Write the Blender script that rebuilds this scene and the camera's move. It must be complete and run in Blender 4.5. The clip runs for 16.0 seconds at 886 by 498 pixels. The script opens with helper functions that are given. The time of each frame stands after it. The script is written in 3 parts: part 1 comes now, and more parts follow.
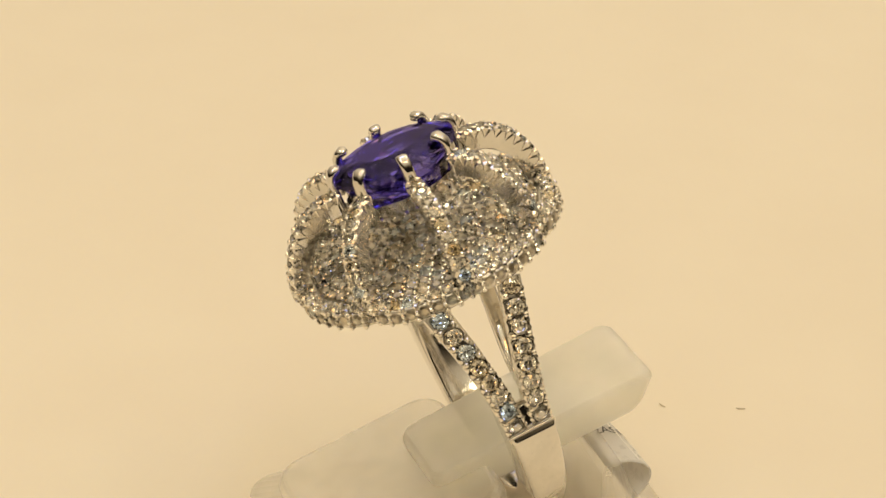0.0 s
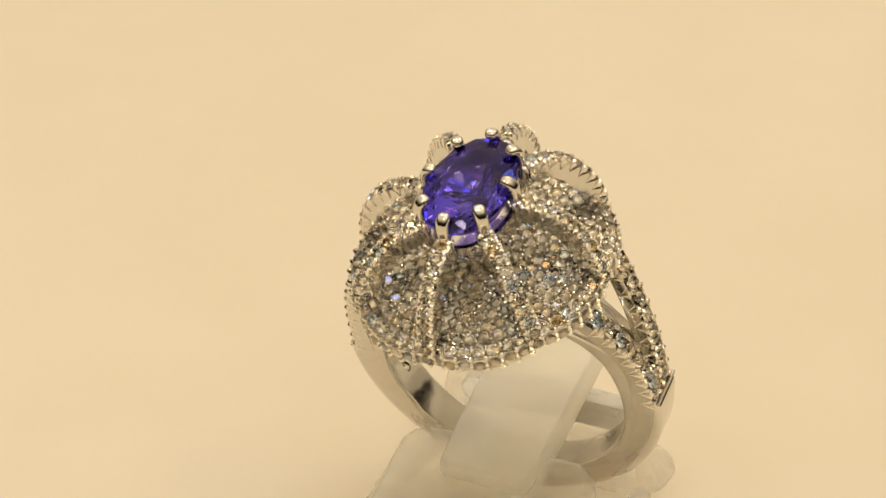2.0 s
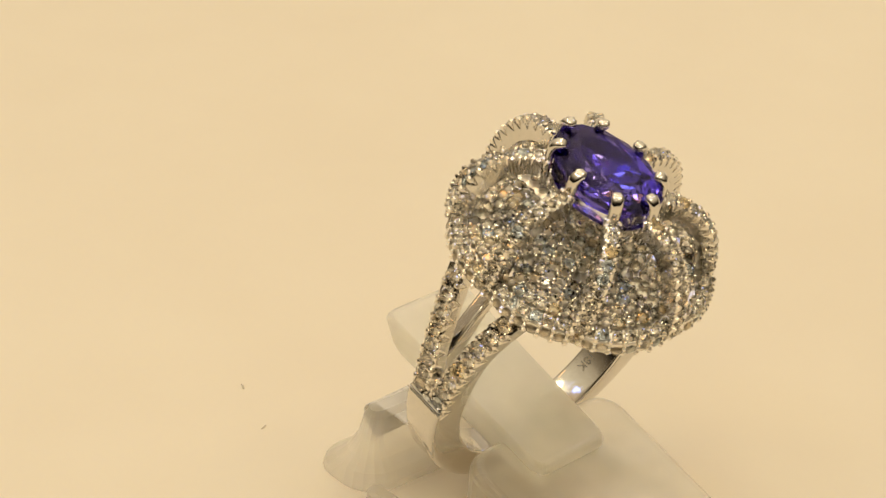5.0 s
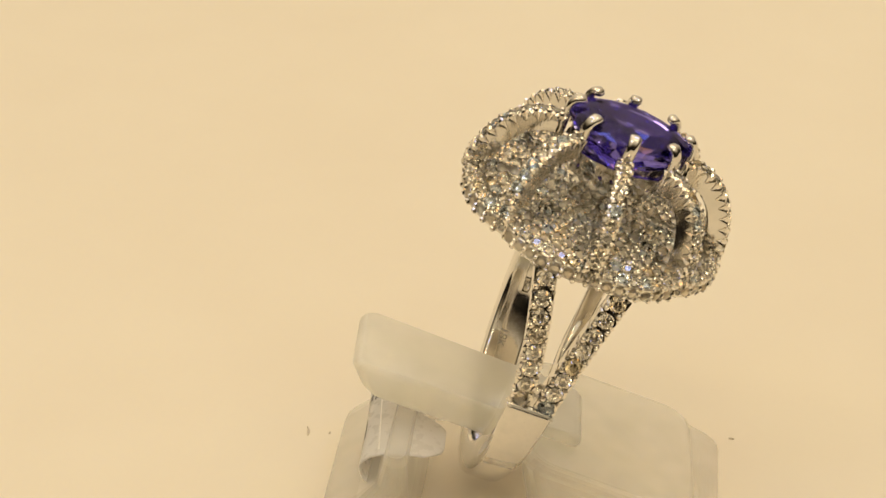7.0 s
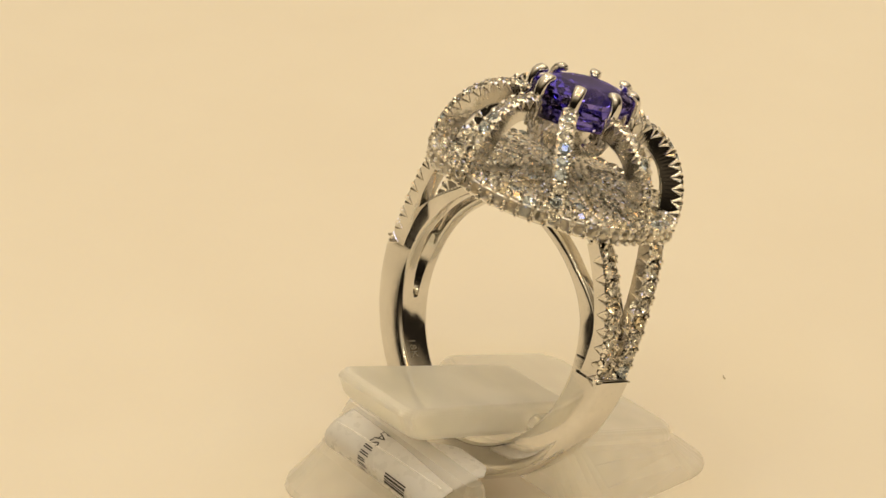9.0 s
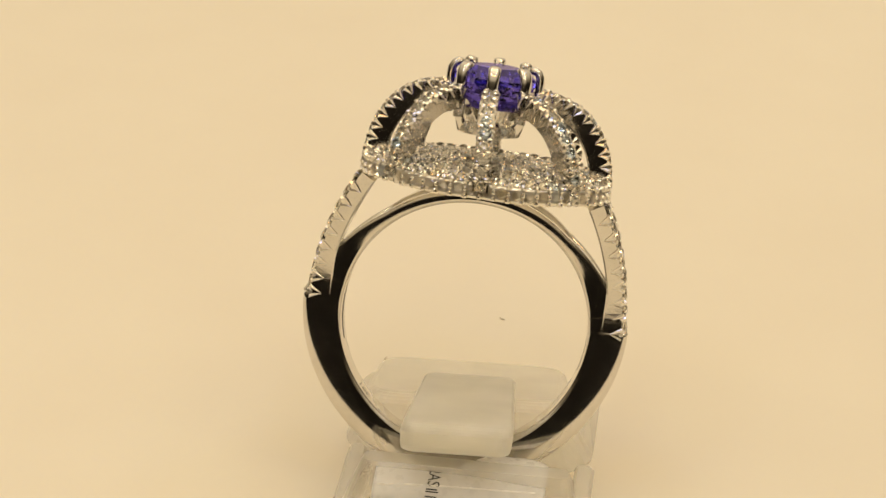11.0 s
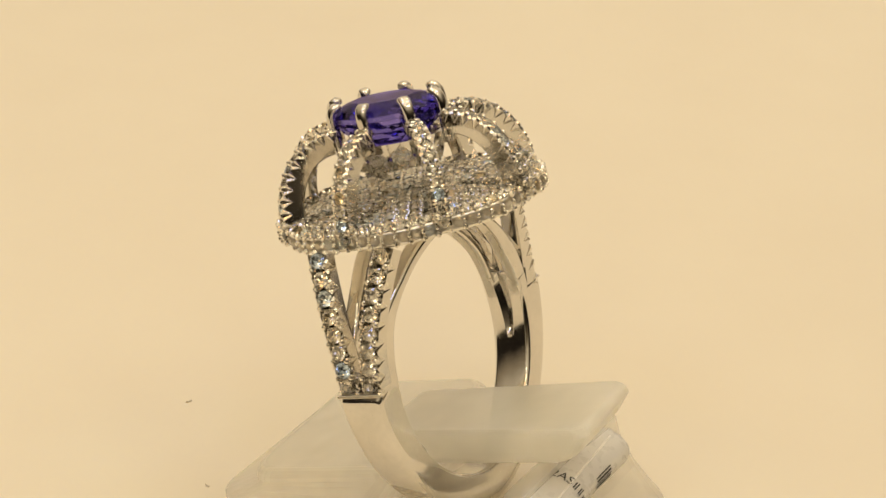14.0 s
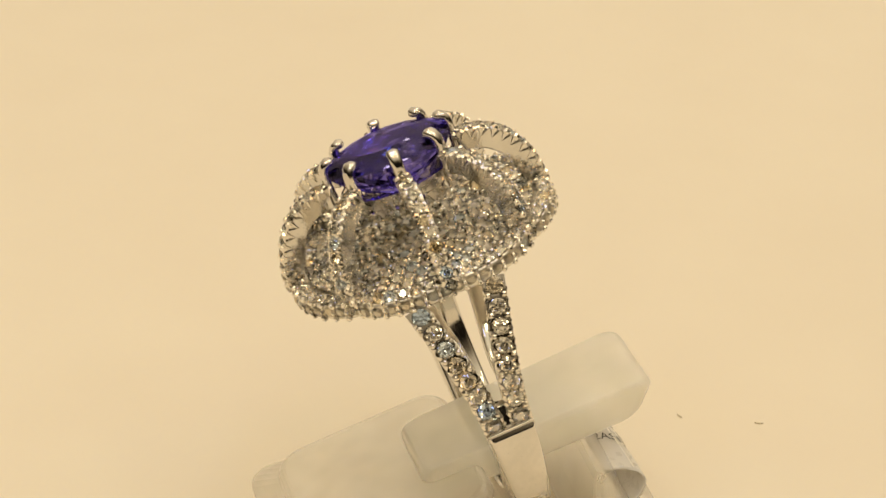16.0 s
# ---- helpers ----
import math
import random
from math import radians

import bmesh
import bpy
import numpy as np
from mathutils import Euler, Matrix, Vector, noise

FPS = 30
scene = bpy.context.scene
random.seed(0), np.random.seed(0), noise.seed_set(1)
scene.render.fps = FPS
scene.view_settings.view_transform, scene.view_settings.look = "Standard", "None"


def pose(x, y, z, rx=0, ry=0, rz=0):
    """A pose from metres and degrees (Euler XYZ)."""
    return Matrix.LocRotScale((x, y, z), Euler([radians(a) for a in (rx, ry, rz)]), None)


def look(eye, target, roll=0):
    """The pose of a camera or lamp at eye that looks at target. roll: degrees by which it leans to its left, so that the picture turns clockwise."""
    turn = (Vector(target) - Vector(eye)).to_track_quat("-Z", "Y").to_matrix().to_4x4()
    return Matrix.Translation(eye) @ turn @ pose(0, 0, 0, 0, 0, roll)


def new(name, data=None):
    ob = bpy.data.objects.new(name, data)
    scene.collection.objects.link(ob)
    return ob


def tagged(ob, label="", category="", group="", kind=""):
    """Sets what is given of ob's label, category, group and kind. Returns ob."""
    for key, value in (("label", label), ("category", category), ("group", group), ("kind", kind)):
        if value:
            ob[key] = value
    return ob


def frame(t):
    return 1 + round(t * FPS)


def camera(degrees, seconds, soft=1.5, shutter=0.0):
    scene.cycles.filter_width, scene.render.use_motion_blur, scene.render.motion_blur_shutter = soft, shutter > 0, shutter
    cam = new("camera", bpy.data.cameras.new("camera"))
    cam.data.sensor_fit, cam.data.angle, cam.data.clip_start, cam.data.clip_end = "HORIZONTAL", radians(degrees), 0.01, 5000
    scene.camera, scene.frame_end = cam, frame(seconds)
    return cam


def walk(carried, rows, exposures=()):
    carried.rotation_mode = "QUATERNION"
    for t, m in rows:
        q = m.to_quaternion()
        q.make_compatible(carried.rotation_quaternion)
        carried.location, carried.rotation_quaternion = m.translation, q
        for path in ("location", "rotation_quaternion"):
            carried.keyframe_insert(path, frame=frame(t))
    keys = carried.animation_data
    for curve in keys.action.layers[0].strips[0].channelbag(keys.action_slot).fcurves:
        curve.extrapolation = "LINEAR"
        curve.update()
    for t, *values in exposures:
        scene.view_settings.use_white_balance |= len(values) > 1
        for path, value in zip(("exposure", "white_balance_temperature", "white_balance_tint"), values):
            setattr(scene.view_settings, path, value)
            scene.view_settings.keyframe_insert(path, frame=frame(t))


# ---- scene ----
cam = camera(21.307, 16.0, soft=1.45)
EYE = (0.0, -0.147, 0.10025)
AIM = (EYE[0] - 0.02382, EYE[1] + 0.87955, EYE[2] - 0.47515)
STILL = look(EYE, AIM, 1.90)
walk(cam, [(0.0, STILL), (16.0, STILL)])

# ---- light ----
world = bpy.data.worlds.new("room")
scene.world = world
world.use_nodes = True
bg = world.node_tree.nodes["Background"]
bg.inputs["Strength"].default_value = 0.94
wt = world.node_tree
coord = wt.nodes.new("ShaderNodeTexCoord")
split = wt.nodes.new("ShaderNodeSeparateXYZ")
ceil = wt.nodes.new("ShaderNodeValToRGB")      # dim walls below, a pale lit ceiling above
wt.links.new(coord.outputs["Generated"], split.inputs[0])
wt.links.new(split.outputs["Z"], ceil.inputs["Fac"])
side = wt.nodes.new("ShaderNodeMapRange")        # unseen surroundings dimmed towards the viewer, for dark reflections in the metal
side.inputs["From Min"].default_value, side.inputs["From Max"].default_value = -0.85, -0.10
side.inputs["To Min"].default_value, side.inputs["To Max"].default_value = 0.45, 1.0
room = wt.nodes.new("ShaderNodeMix")
room.data_type, room.blend_type = "RGBA", "MULTIPLY"
room.inputs["Factor"].default_value = 1.0
high = wt.nodes.new("ShaderNodeMapRange")
high.inputs["From Min"].default_value, high.inputs["From Max"].default_value = 0.34, 0.54
either = wt.nodes.new("ShaderNodeMath")
either.operation = "MAXIMUM"
wt.links.new(split.outputs["Y"], side.inputs["Value"])
wt.links.new(split.outputs["Z"], high.inputs["Value"])
wt.links.new(side.outputs["Result"], either.inputs[0])
wt.links.new(high.outputs["Result"], either.inputs[1])
wt.links.new(ceil.outputs["Color"], room.inputs["A"])
wt.links.new(either.outputs[0], room.inputs["B"])
far = wt.nodes.new("ShaderNodeMapRange")         # unseen glow added on the far side, to brighten reflections in stone and plate
far.inputs["From Min"].default_value, far.inputs["From Max"].default_value = 0.45, 0.85
wt.links.new(split.outputs["Y"], far.inputs["Value"])
far_glow = wt.nodes.new("ShaderNodeMix")
far_glow.data_type, far_glow.blend_type = "RGBA", "ADD"
far_glow.inputs["B"].default_value = (0.62, 0.50, 0.345, 1)
wt.links.new(far.outputs["Result"], far_glow.inputs["Factor"])
wt.links.new(room.outputs["Result"], far_glow.inputs["A"])
wt.links.new(far_glow.outputs["Result"], bg.inputs["Color"])
stops = ceil.color_ramp
stops.elements[0].position, stops.elements[0].color = 0.24, (0.022, 0.016, 0.010, 1)
stops.elements[1].position, stops.elements[1].color = 0.80, (1.0, 0.84, 0.565, 1)
mid = stops.elements.new(0.41)
mid.color = (0.32, 0.24, 0.142, 1)


def lamp(name, eye, target, size, watts, colour=(1.0, 0.83, 0.55), shape="DISK"):
    data = bpy.data.lights.new(name, "AREA")
    data.shape, data.size, data.energy, data.color = shape, size, watts, colour
    ob = new(name, data)
    ob.matrix_world = look(eye, target)
    return ob


lamp("ceiling_panel", (0.05, 0.10, 0.75), (0, 0, 0), 0.62, 0.62, shape="SQUARE")
# unseen spots added for glints in the stones; blue and amber imitate their fire
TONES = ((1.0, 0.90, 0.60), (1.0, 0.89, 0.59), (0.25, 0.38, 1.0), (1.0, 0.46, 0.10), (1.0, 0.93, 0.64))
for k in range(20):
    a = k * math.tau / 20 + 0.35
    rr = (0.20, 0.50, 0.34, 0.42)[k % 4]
    lamp("glint_spot", (rr * math.cos(a), rr * math.sin(a) - 0.05, 0.62), (0, 0, 0.02), (0.060, 0.060, 0.090, 0.090, 0.050)[(k * 7) % 5], 0.105, TONES[(k * 7) % 5])
scene.view_settings.exposure = -0.15


# ---- materials ----
def material(name, colour, rough=0.5, metal=0.0, trans=0.0, ior=1.5):
    m = bpy.data.materials.new(name)
    m.use_nodes = True
    b = m.node_tree.nodes["Principled BSDF"]
    b.inputs["Base Color"].default_value = (*colour, 1)
    b.inputs["Roughness"].default_value = rough
    b.inputs["Metallic"].default_value = metal
    b.inputs["Transmission Weight"].default_value = trans
    b.inputs["IOR"].default_value = ior
    return m, m.node_tree, b


def mottle(m, nt, b, colours, scale, bump=0.0, bump_scale=400.0, rough=None, dist=0.00002):
    """Two scales of noise on the colour, fine relief, and uneven gloss."""
    tc = nt.nodes.new("ShaderNodeTexCoord")
    n1 = nt.nodes.new("ShaderNodeTexNoise")
    n2 = nt.nodes.new("ShaderNodeTexNoise")
    n1.inputs["Scale"].default_value, n2.inputs["Scale"].default_value = scale, scale * 9
    n1.inputs["Detail"].default_value = n2.inputs["Detail"].default_value = 4
    mixn = nt.nodes.new("ShaderNodeMath")
    mixn.operation = "MULTIPLY_ADD"
    mixn.inputs[1].default_value = 0.35
    ramp = nt.nodes.new("ShaderNodeValToRGB")
    ramp.color_ramp.elements[0].position, ramp.color_ramp.elements[1].position = 0.45, 0.85
    ramp.color_ramp.elements[0].color, ramp.color_ramp.elements[1].color = (*colours[0], 1), (*colours[1], 1)
    for n in (n1, n2):
        nt.links.new(tc.outputs["Object"], n.inputs["Vector"])
    nt.links.new(n2.outputs["Fac"], mixn.inputs[0])
    nt.links.new(n1.outputs["Fac"], mixn.inputs[2])
    nt.links.new(mixn.outputs[0], ramp.inputs["Fac"])
    nt.links.new(ramp.outputs["Color"], b.inputs["Base Color"])
    if rough:
        mr = nt.nodes.new("ShaderNodeMapRange")
        mr.inputs["From Min"].default_value, mr.inputs["From Max"].default_value = 0.3, 0.7
        mr.inputs["To Min"].default_value, mr.inputs["To Max"].default_value = rough
        nt.links.new(n2.outputs["Fac"], mr.inputs["Value"])
        nt.links.new(mr.outputs["Result"], b.inputs["Roughness"])
    if bump:
        n3 = nt.nodes.new("ShaderNodeTexNoise")
        n3.inputs["Scale"].default_value = bump_scale
        n3.inputs["Detail"].default_value = 3
        nt.links.new(tc.outputs["Object"], n3.inputs["Vector"])
        bp = nt.nodes.new("ShaderNodeBump")
        bp.inputs["Strength"].default_value, bp.inputs["Distance"].default_value = bump, dist
        nt.links.new(n3.outputs["Fac"], bp.inputs["Height"])
        nt.links.new(bp.outputs["Normal"], b.inputs["Normal"])
    return m


PAPER = mottle(*material("cream_board", (0.80, 0.70, 0.53), 0.75), [(0.81, 0.735, 0.605), (0.85, 0.785, 0.655)], 9, 0.15, 900, dist=0.00005)
GOLD = mottle(*material("white_gold", (0.83, 0.81, 0.78), 0.1, 1.0), [(0.66, 0.635, 0.585), (0.78, 0.75, 0.70)], 260, 0.10, 230, (0.08, 0.13), 0.00005)
BEAD = mottle(*material("white_gold_beads", (0.90, 0.855, 0.775), 0.17, 1.0), [(0.84, 0.795, 0.715), (0.92, 0.88, 0.80)], 500, 0.0, 400, (0.16, 0.30))

SATIN = mottle(*material("satin_white_gold", (0.90, 0.855, 0.775), 0.5, 1.0), [(0.88, 0.835, 0.755), (0.94, 0.90, 0.825)], 500, 0.0, 400, (0.28, 0.42))


def frosted(name, least, most):
    """Frosted plastic: a milky share spreads light inside, the rest goes straight through, with a soft sheen at its edges."""
    m, nt, b = material(name, (0.97, 0.96, 0.93), 0.38, 0.0, 0.0, 1.35)
    b.inputs["Subsurface Weight"].default_value = 1.0
    b.inputs["Subsurface Radius"].default_value = (1.0, 1.0, 1.0)
    b.inputs["Subsurface Scale"].default_value = 0.004
    mottle(m, nt, b, [(0.985, 0.905, 0.755), (0.995, 0.925, 0.79)], 120, 0.2, 700, (0.40, 0.58), 0.00005)
    tc = nt.nodes.new("ShaderNodeTexCoord")
    cloud = nt.nodes.new("ShaderNodeTexNoise")
    cloud.inputs["Scale"].default_value = 170
    nt.links.new(tc.outputs["Object"], cloud.inputs["Vector"])

    def blend(fac, a, c):
        mix = nt.nodes.new("ShaderNodeMixShader")
        nt.links.new(fac, mix.inputs[0])
        nt.links.new(a.outputs[0], mix.inputs[1])
        nt.links.new(c.outputs[0], mix.inputs[2])
        return mix

    milk = nt.nodes.new("ShaderNodeMapRange")
    milk.inputs["From Min"].default_value, milk.inputs["From Max"].default_value = 0.3, 0.7
    milk.inputs["To Min"].default_value, milk.inputs["To Max"].default_value = least, most
    nt.links.new(cloud.outputs["Fac"], milk.inputs["Value"])
    body = blend(milk.outputs[0], nt.nodes.new("ShaderNodeBsdfTransparent"), b)
    facing = nt.nodes.new("ShaderNodeLayerWeight")
    facing.inputs["Blend"].default_value = 0.18
    weak = nt.nodes.new("ShaderNodeMath")
    weak.operation = "MULTIPLY"
    weak.inputs[1].default_value = 0.60
    nt.links.new(facing.outputs["Facing"], weak.inputs[0])
    sheen = nt.nodes.new("ShaderNodeBsdfGlossy")
    sheen.inputs["Roughness"].default_value = 0.32
    skin = blend(weak.outputs[0], body, sheen)
    nt.links.new(skin.outputs[0], nt.nodes["Material Output"].inputs["Surface"])
    return m


FROST = frosted("frosted_acrylic", 0.42, 0.54)
CLEAR = frosted("clear_acrylic", 0.10, 0.18)
LABEL = mottle(*material("glossy_label_paper", (0.86, 0.85, 0.83), 0.3), [(0.82, 0.81, 0.79), (0.88, 0.87, 0.85)], 150, 0.1, 300, (0.22, 0.38), 0.00005)
film = LABEL.node_tree
see = film.nodes.new("ShaderNodeMixShader")
see.inputs[0].default_value = 0.74
film.links.new(film.nodes.new("ShaderNodeBsdfTransparent").outputs[0], see.inputs[1])
film.links.new(film.nodes["Principled BSDF"].outputs[0], see.inputs[2])
film.links.new(see.outputs[0], film.nodes["Material Output"].inputs["Surface"])
ENGRAVED = material("engraved_gold", (0.46, 0.435, 0.395), 0.55, 1.0)[0]
# whiter than the label, for the highlight imitated along its crease
CREASE_HIGHLIGHT = material("crease_highlight_white", (0.97, 0.96, 0.93), 0.12, 0.0, 0.0, 1.9)[0]
INK = material("black_ink", (0.02, 0.02, 0.022), 0.5)[0]
LINT = material("grey_lint", (0.64, 0.57, 0.46), 0.9)[0]


def gem_material(name, tints, ior):
    """Clear cut stone. Each stone takes one of the tints."""
    m = bpy.data.materials.new(name)
    m.use_nodes = True
    nt = m.node_tree
    nt.nodes.remove(nt.nodes["Principled BSDF"])
    info = nt.nodes.new("ShaderNodeObjectInfo")
    ramp = nt.nodes.new("ShaderNodeValToRGB")
    ramp.color_ramp.interpolation = "CONSTANT"
    el = ramp.color_ramp.elements
    el[0].color = (*tints[0][1], 1)
    el[1].position, el[1].color = tints[1][0], (*tints[1][1], 1)
    for pos, c in tints[2:]:
        el.new(pos).color = (*c, 1)
    nt.links.new(info.outputs["Random"], ramp.inputs["Fac"])
    g = nt.nodes.new("ShaderNodeBsdfGlass")
    g.inputs["Roughness"].default_value, g.inputs["IOR"].default_value = 0.0, ior
    nt.links.new(ramp.outputs["Color"], g.inputs["Color"])
    nt.links.new(g.outputs[0], nt.nodes["Material Output"].inputs["Surface"])
    return m


# the rare blue and amber tints imitate coloured glints in the diamonds
DIAMOND = gem_material("diamond", [(0.0, (1.0, 0.98, 0.94)), (0.60, (1.0, 0.965, 0.90)), (0.78, (0.96, 0.985, 1.0)), (0.88, (1.0, 0.955, 0.86)), (0.945, (0.91, 0.955, 1.0)), (0.975, (1.0, 0.935, 0.80))], 2.15)
VIOLET = gem_material("violet_blue_gem", [(0.0, (0.51, 0.46, 0.845)), (0.5, (0.51, 0.46, 0.845))], 1.70)

# ---- helpers for building ----
MM = 0.001
# the ring's own frame on the turning table: x across, y along the finger, z to the stone
SEAT = Matrix((
    (0.99699, -0.05011, -0.05909, 0.002346),
    (0.02724, 0.94072, -0.33809, -0.002911),
    (0.07253, 0.33547, 0.93926, 0.014362),
    (0, 0, 0, 1)))


def part(name, bm, mat, parent, label="", smooth=False, place=None, kind=""):
    """Links a bmesh as one mesh object under a thing or part."""
    me = bpy.data.meshes.new(name)
    bmesh.ops.recalc_face_normals(bm, faces=bm.faces)
    bm.to_mesh(me)
    bm.free()
    me.materials.append(mat)
    if smooth:
        me.shade_smooth()
    ob = new(name, me)
    ob.parent = parent
    if place is not None:
        ob.matrix_basis = place
    return tagged(ob, label, kind=kind)


def piece(name, mesh, parent, place):
    ob = new(name, mesh)
    ob.parent = parent
    ob.matrix_basis = place
    return ob


def sweep(bm, stations, closed=False, caps=True):
    """Skins a row of closed loops of equal length."""
    rows = [[bm.verts.new(p) for p in s] for s in stations]
    n = len(rows[0])
    pairs = list(zip(rows, rows[1:])) + ([(rows[-1], rows[0])] if closed else [])
    for a, b in pairs:
        for i in range(n):
            j = (i + 1) % n
            bm.faces.new((a[i], a[j], b[j], b[i]))
    if caps and not closed:
        bm.faces.new(rows[0])
        bm.faces.new(list(reversed(rows[-1])))
    return rows


def section(w, h, bevel=0.25, steps=2):
    """A rounded rectangle, w by h, about the origin, with points close beside the corners that keep its sides flat."""
    r = bevel
    pts = []
    for cx, cy, a0 in ((w / 2 - r, h / 2 - r, 0), (-w / 2 + r, h / 2 - r, 90), (-w / 2 + r, -h / 2 + r, 180), (w / 2 - r, -h / 2 + r, 270)):
        arc = []
        for k in range(steps + 1):
            a = radians(a0 + 90 * k / steps)
            arc.append(Vector((cx + r * math.cos(a), cy + r * math.sin(a))))
        t0, t1 = Vector((math.sin(radians(a0)), -math.cos(radians(a0)))), Vector((-math.sin(radians(a0 + 90)), math.cos(radians(a0 + 90))))
        e = 0.06
        pts += [tuple(arc[0] + t0 * e), *[tuple(p) for p in arc], tuple(arc[-1] + t1 * e)]
    return pts


def channel(half, top, floor, bottom, wall=0.13, soft=0.12):
    """The cut of a paved bar: two side walls that stand up beside a seat for stones; depth first, then across."""
    return [(top, half), (bottom + soft, half), (bottom, half - soft), (bottom, soft - half), (bottom + soft, -half),
            (top, -half), (top, wall - half), (floor, wall + 0.03 - half), (floor, half - wall - 0.03), (top, half - wall)]


def rounded_slab(bm, outline, z0, z1, bevel, m=Matrix()):
    """An outline (counter-clockwise, x and y) raised from z0 to z1 with softened edges."""
    c = Vector((sum(p[0] for p in outline) / len(outline), sum(p[1] for p in outline) / len(outline)))
    rows = []
    soft = [(bevel * (1 - math.sin(radians(g))), bevel * (1 - math.cos(radians(g)))) for g in (0, 18, 36, 54, 72, 90)]
    for inset, z in [(i, z0 + d) for i, d in soft] + [(i, z1 - d) for i, d in reversed(soft)]:
        loop = []
        for p in outline:
            d = Vector(p) - c
            q = c + d * (1 - inset / max(d.length, 1e-6))
            loop.append(m @ Vector((q.x * MM, q.y * MM, z * MM)))
        rows.append(loop)
    sweep(bm, rows)


def round_rect(x0, x1, y0, y1, r, steps=5):
    pts = []
    for cx, cy, a0 in ((x1 - r, y1 - r, 0), (x0 + r, y1 - r, 90), (x0 + r, y0 + r, 180), (x1 - r, y0 + r, 270)):
        for k in range(steps + 1):
            a = radians(a0 + 90 * k / steps)
            pts.append((cx + r * math.cos(a), cy + r * math.sin(a)))
    return pts


def brilliant(n=8, table=0.56, crown=0.17, girdle=0.03, pavilion=0.44, sx=1.0, sy=1.0, bulge=0.0):
    """A cut stone of diameter 1: table, crown facets, girdle, pavilion facets."""
    bm = bmesh.new()
    v = lambda r, a, z: bm.verts.new((r * math.cos(a) * sx, r * math.sin(a) * sy, z))
    step = math.tau / n
    t = [v(table / 2, k * step, crown) for k in range(n)]
    mid = [v(0.40, (k + 0.5) * step, crown * 0.58) for k in range(n)]
    g1 = [v(0.5, k * step / 2, girdle / 2) for k in range(2 * n)]
    g0 = [v(0.5, k * step / 2, -girdle / 2) for k in range(2 * n)]
    low = [v(0.30 + bulge, (k + 0.5) * step, -pavilion * 0.45) for k in range(n)]
    cul = bm.verts.new((0, 0, -pavilion))
    bm.faces.new(t)
    for k in range(n):
        j = (k + 1) % n
        bm.faces.new((t[k], mid[k], t[j]))
        bm.faces.new((t[k], g1[2 * k], mid[k]))
        bm.faces.new((t[k], mid[k - 1], g1[2 * k]))
        bm.faces.new((mid[k], g1[2 * k], g1[2 * k + 1]))
        bm.faces.new((mid[k], g1[2 * k + 1], g1[(2 * k + 2) % (2 * n)]))
        bm.faces.new((g0[2 * k], g0[2 * k + 1], low[k]))
        bm.faces.new((g0[2 * k + 1], g0[(2 * k + 2) % (2 * n)], low[k]))
        bm.faces.new((low[k - 1], g0[2 * k], low[k]))
        bm.faces.new((low[k - 1], low[k], cul))
    for k in range(2 * n):
        j = (k + 1) % (2 * n)
        bm.faces.new((g1[k], g0[k], g0[j], g1[j]))
    bmesh.ops.recalc_face_normals(bm, faces=bm.faces)
    return bm


def gem_mesh():
    bm = brilliant(8)
    me = bpy.data.meshes.new("diamond")
    bm.to_mesh(me)
    bm.free()
    me.materials.append(DIAMOND)
    return me


GEM = gem_mesh()


def basis(p, normal, along, size=1.0):
    """A pose in the ring's frame, millimetres: z on the normal, x along."""
    z = Vector(normal).normalized()
    x = (Vector(along) - z * Vector(along).dot(z)).normalized()
    y = z.cross(x)
    m = Matrix((x, y, z)).transposed().to_4x4()
    m.translation = Vector(p) * MM
    return m @ Matrix.Diagonal((size, size, size, 1))


def set_gem(parent, p, normal, along, dia, lean=0.10):
    turn = Matrix.Rotation(random.uniform(0, math.tau), 4, "Z") @ Matrix.Rotation(random.gauss(0, lean), 4, "X") @ Matrix.Rotation(random.gauss(0, lean), 4, "Y")
    return piece("diamond", GEM, parent, basis(p, normal, along) @ turn @ Matrix.Scale(dia * MM, 4))


def bead(bm, p, normal, r, tall=1.0):
    """A small metal grain: a low faceted dome."""
    m = basis(p, normal, (0.31, 0.52, 0.79) if abs(Vector(normal).normalized().z) > 0.9 else (0, 0, 1))
    top = bm.verts.new(m @ Vector((0, 0, r * tall * MM)))
    rings = []
    for rr, zz in ((0.72, 0.72), (1.0, 0.1), (1.0, -0.9)):
        rings.append([bm.verts.new(m @ Vector((rr * r * MM * math.cos(k * math.tau / 6), rr * r * MM * math.sin(k * math.tau / 6), zz * r * tall * MM))) for k in range(6)])
    for k in range(6):
        j = (k + 1) % 6
        bm.faces.new((top, rings[0][k], rings[0][j]))
        for a, b in zip(rings, rings[1:]):
            bm.faces.new((a[k], b[k], b[j], a[j]))


# ---- ground ----
def build_ground():
    bm = bmesh.new()
    rows = []
    for inset, z in ((0.0, -4.0), (0.0, -0.8), (0.8, 0.0)):
        rows.append([Vector((x * MM, y * MM, z * MM)) for x, y in round_rect(inset - 800, 800 - inset, inset - 320, 1200 - inset, 12)])
    sweep(bm, rows)
    ob = part("ground", bm, PAPER, None)
    return tagged(ob, "smooth cream display board under warm shop light", "ground", kind="structure")


build_ground()

# ---- the ring ----
HX, HZ, RIN = 0.12, -0.95, 9.02      # the finger hole: centre and radius


def hoop_point(a, r, y):
    return Vector((HX + r * math.cos(a), y, HZ + r * math.sin(a)))


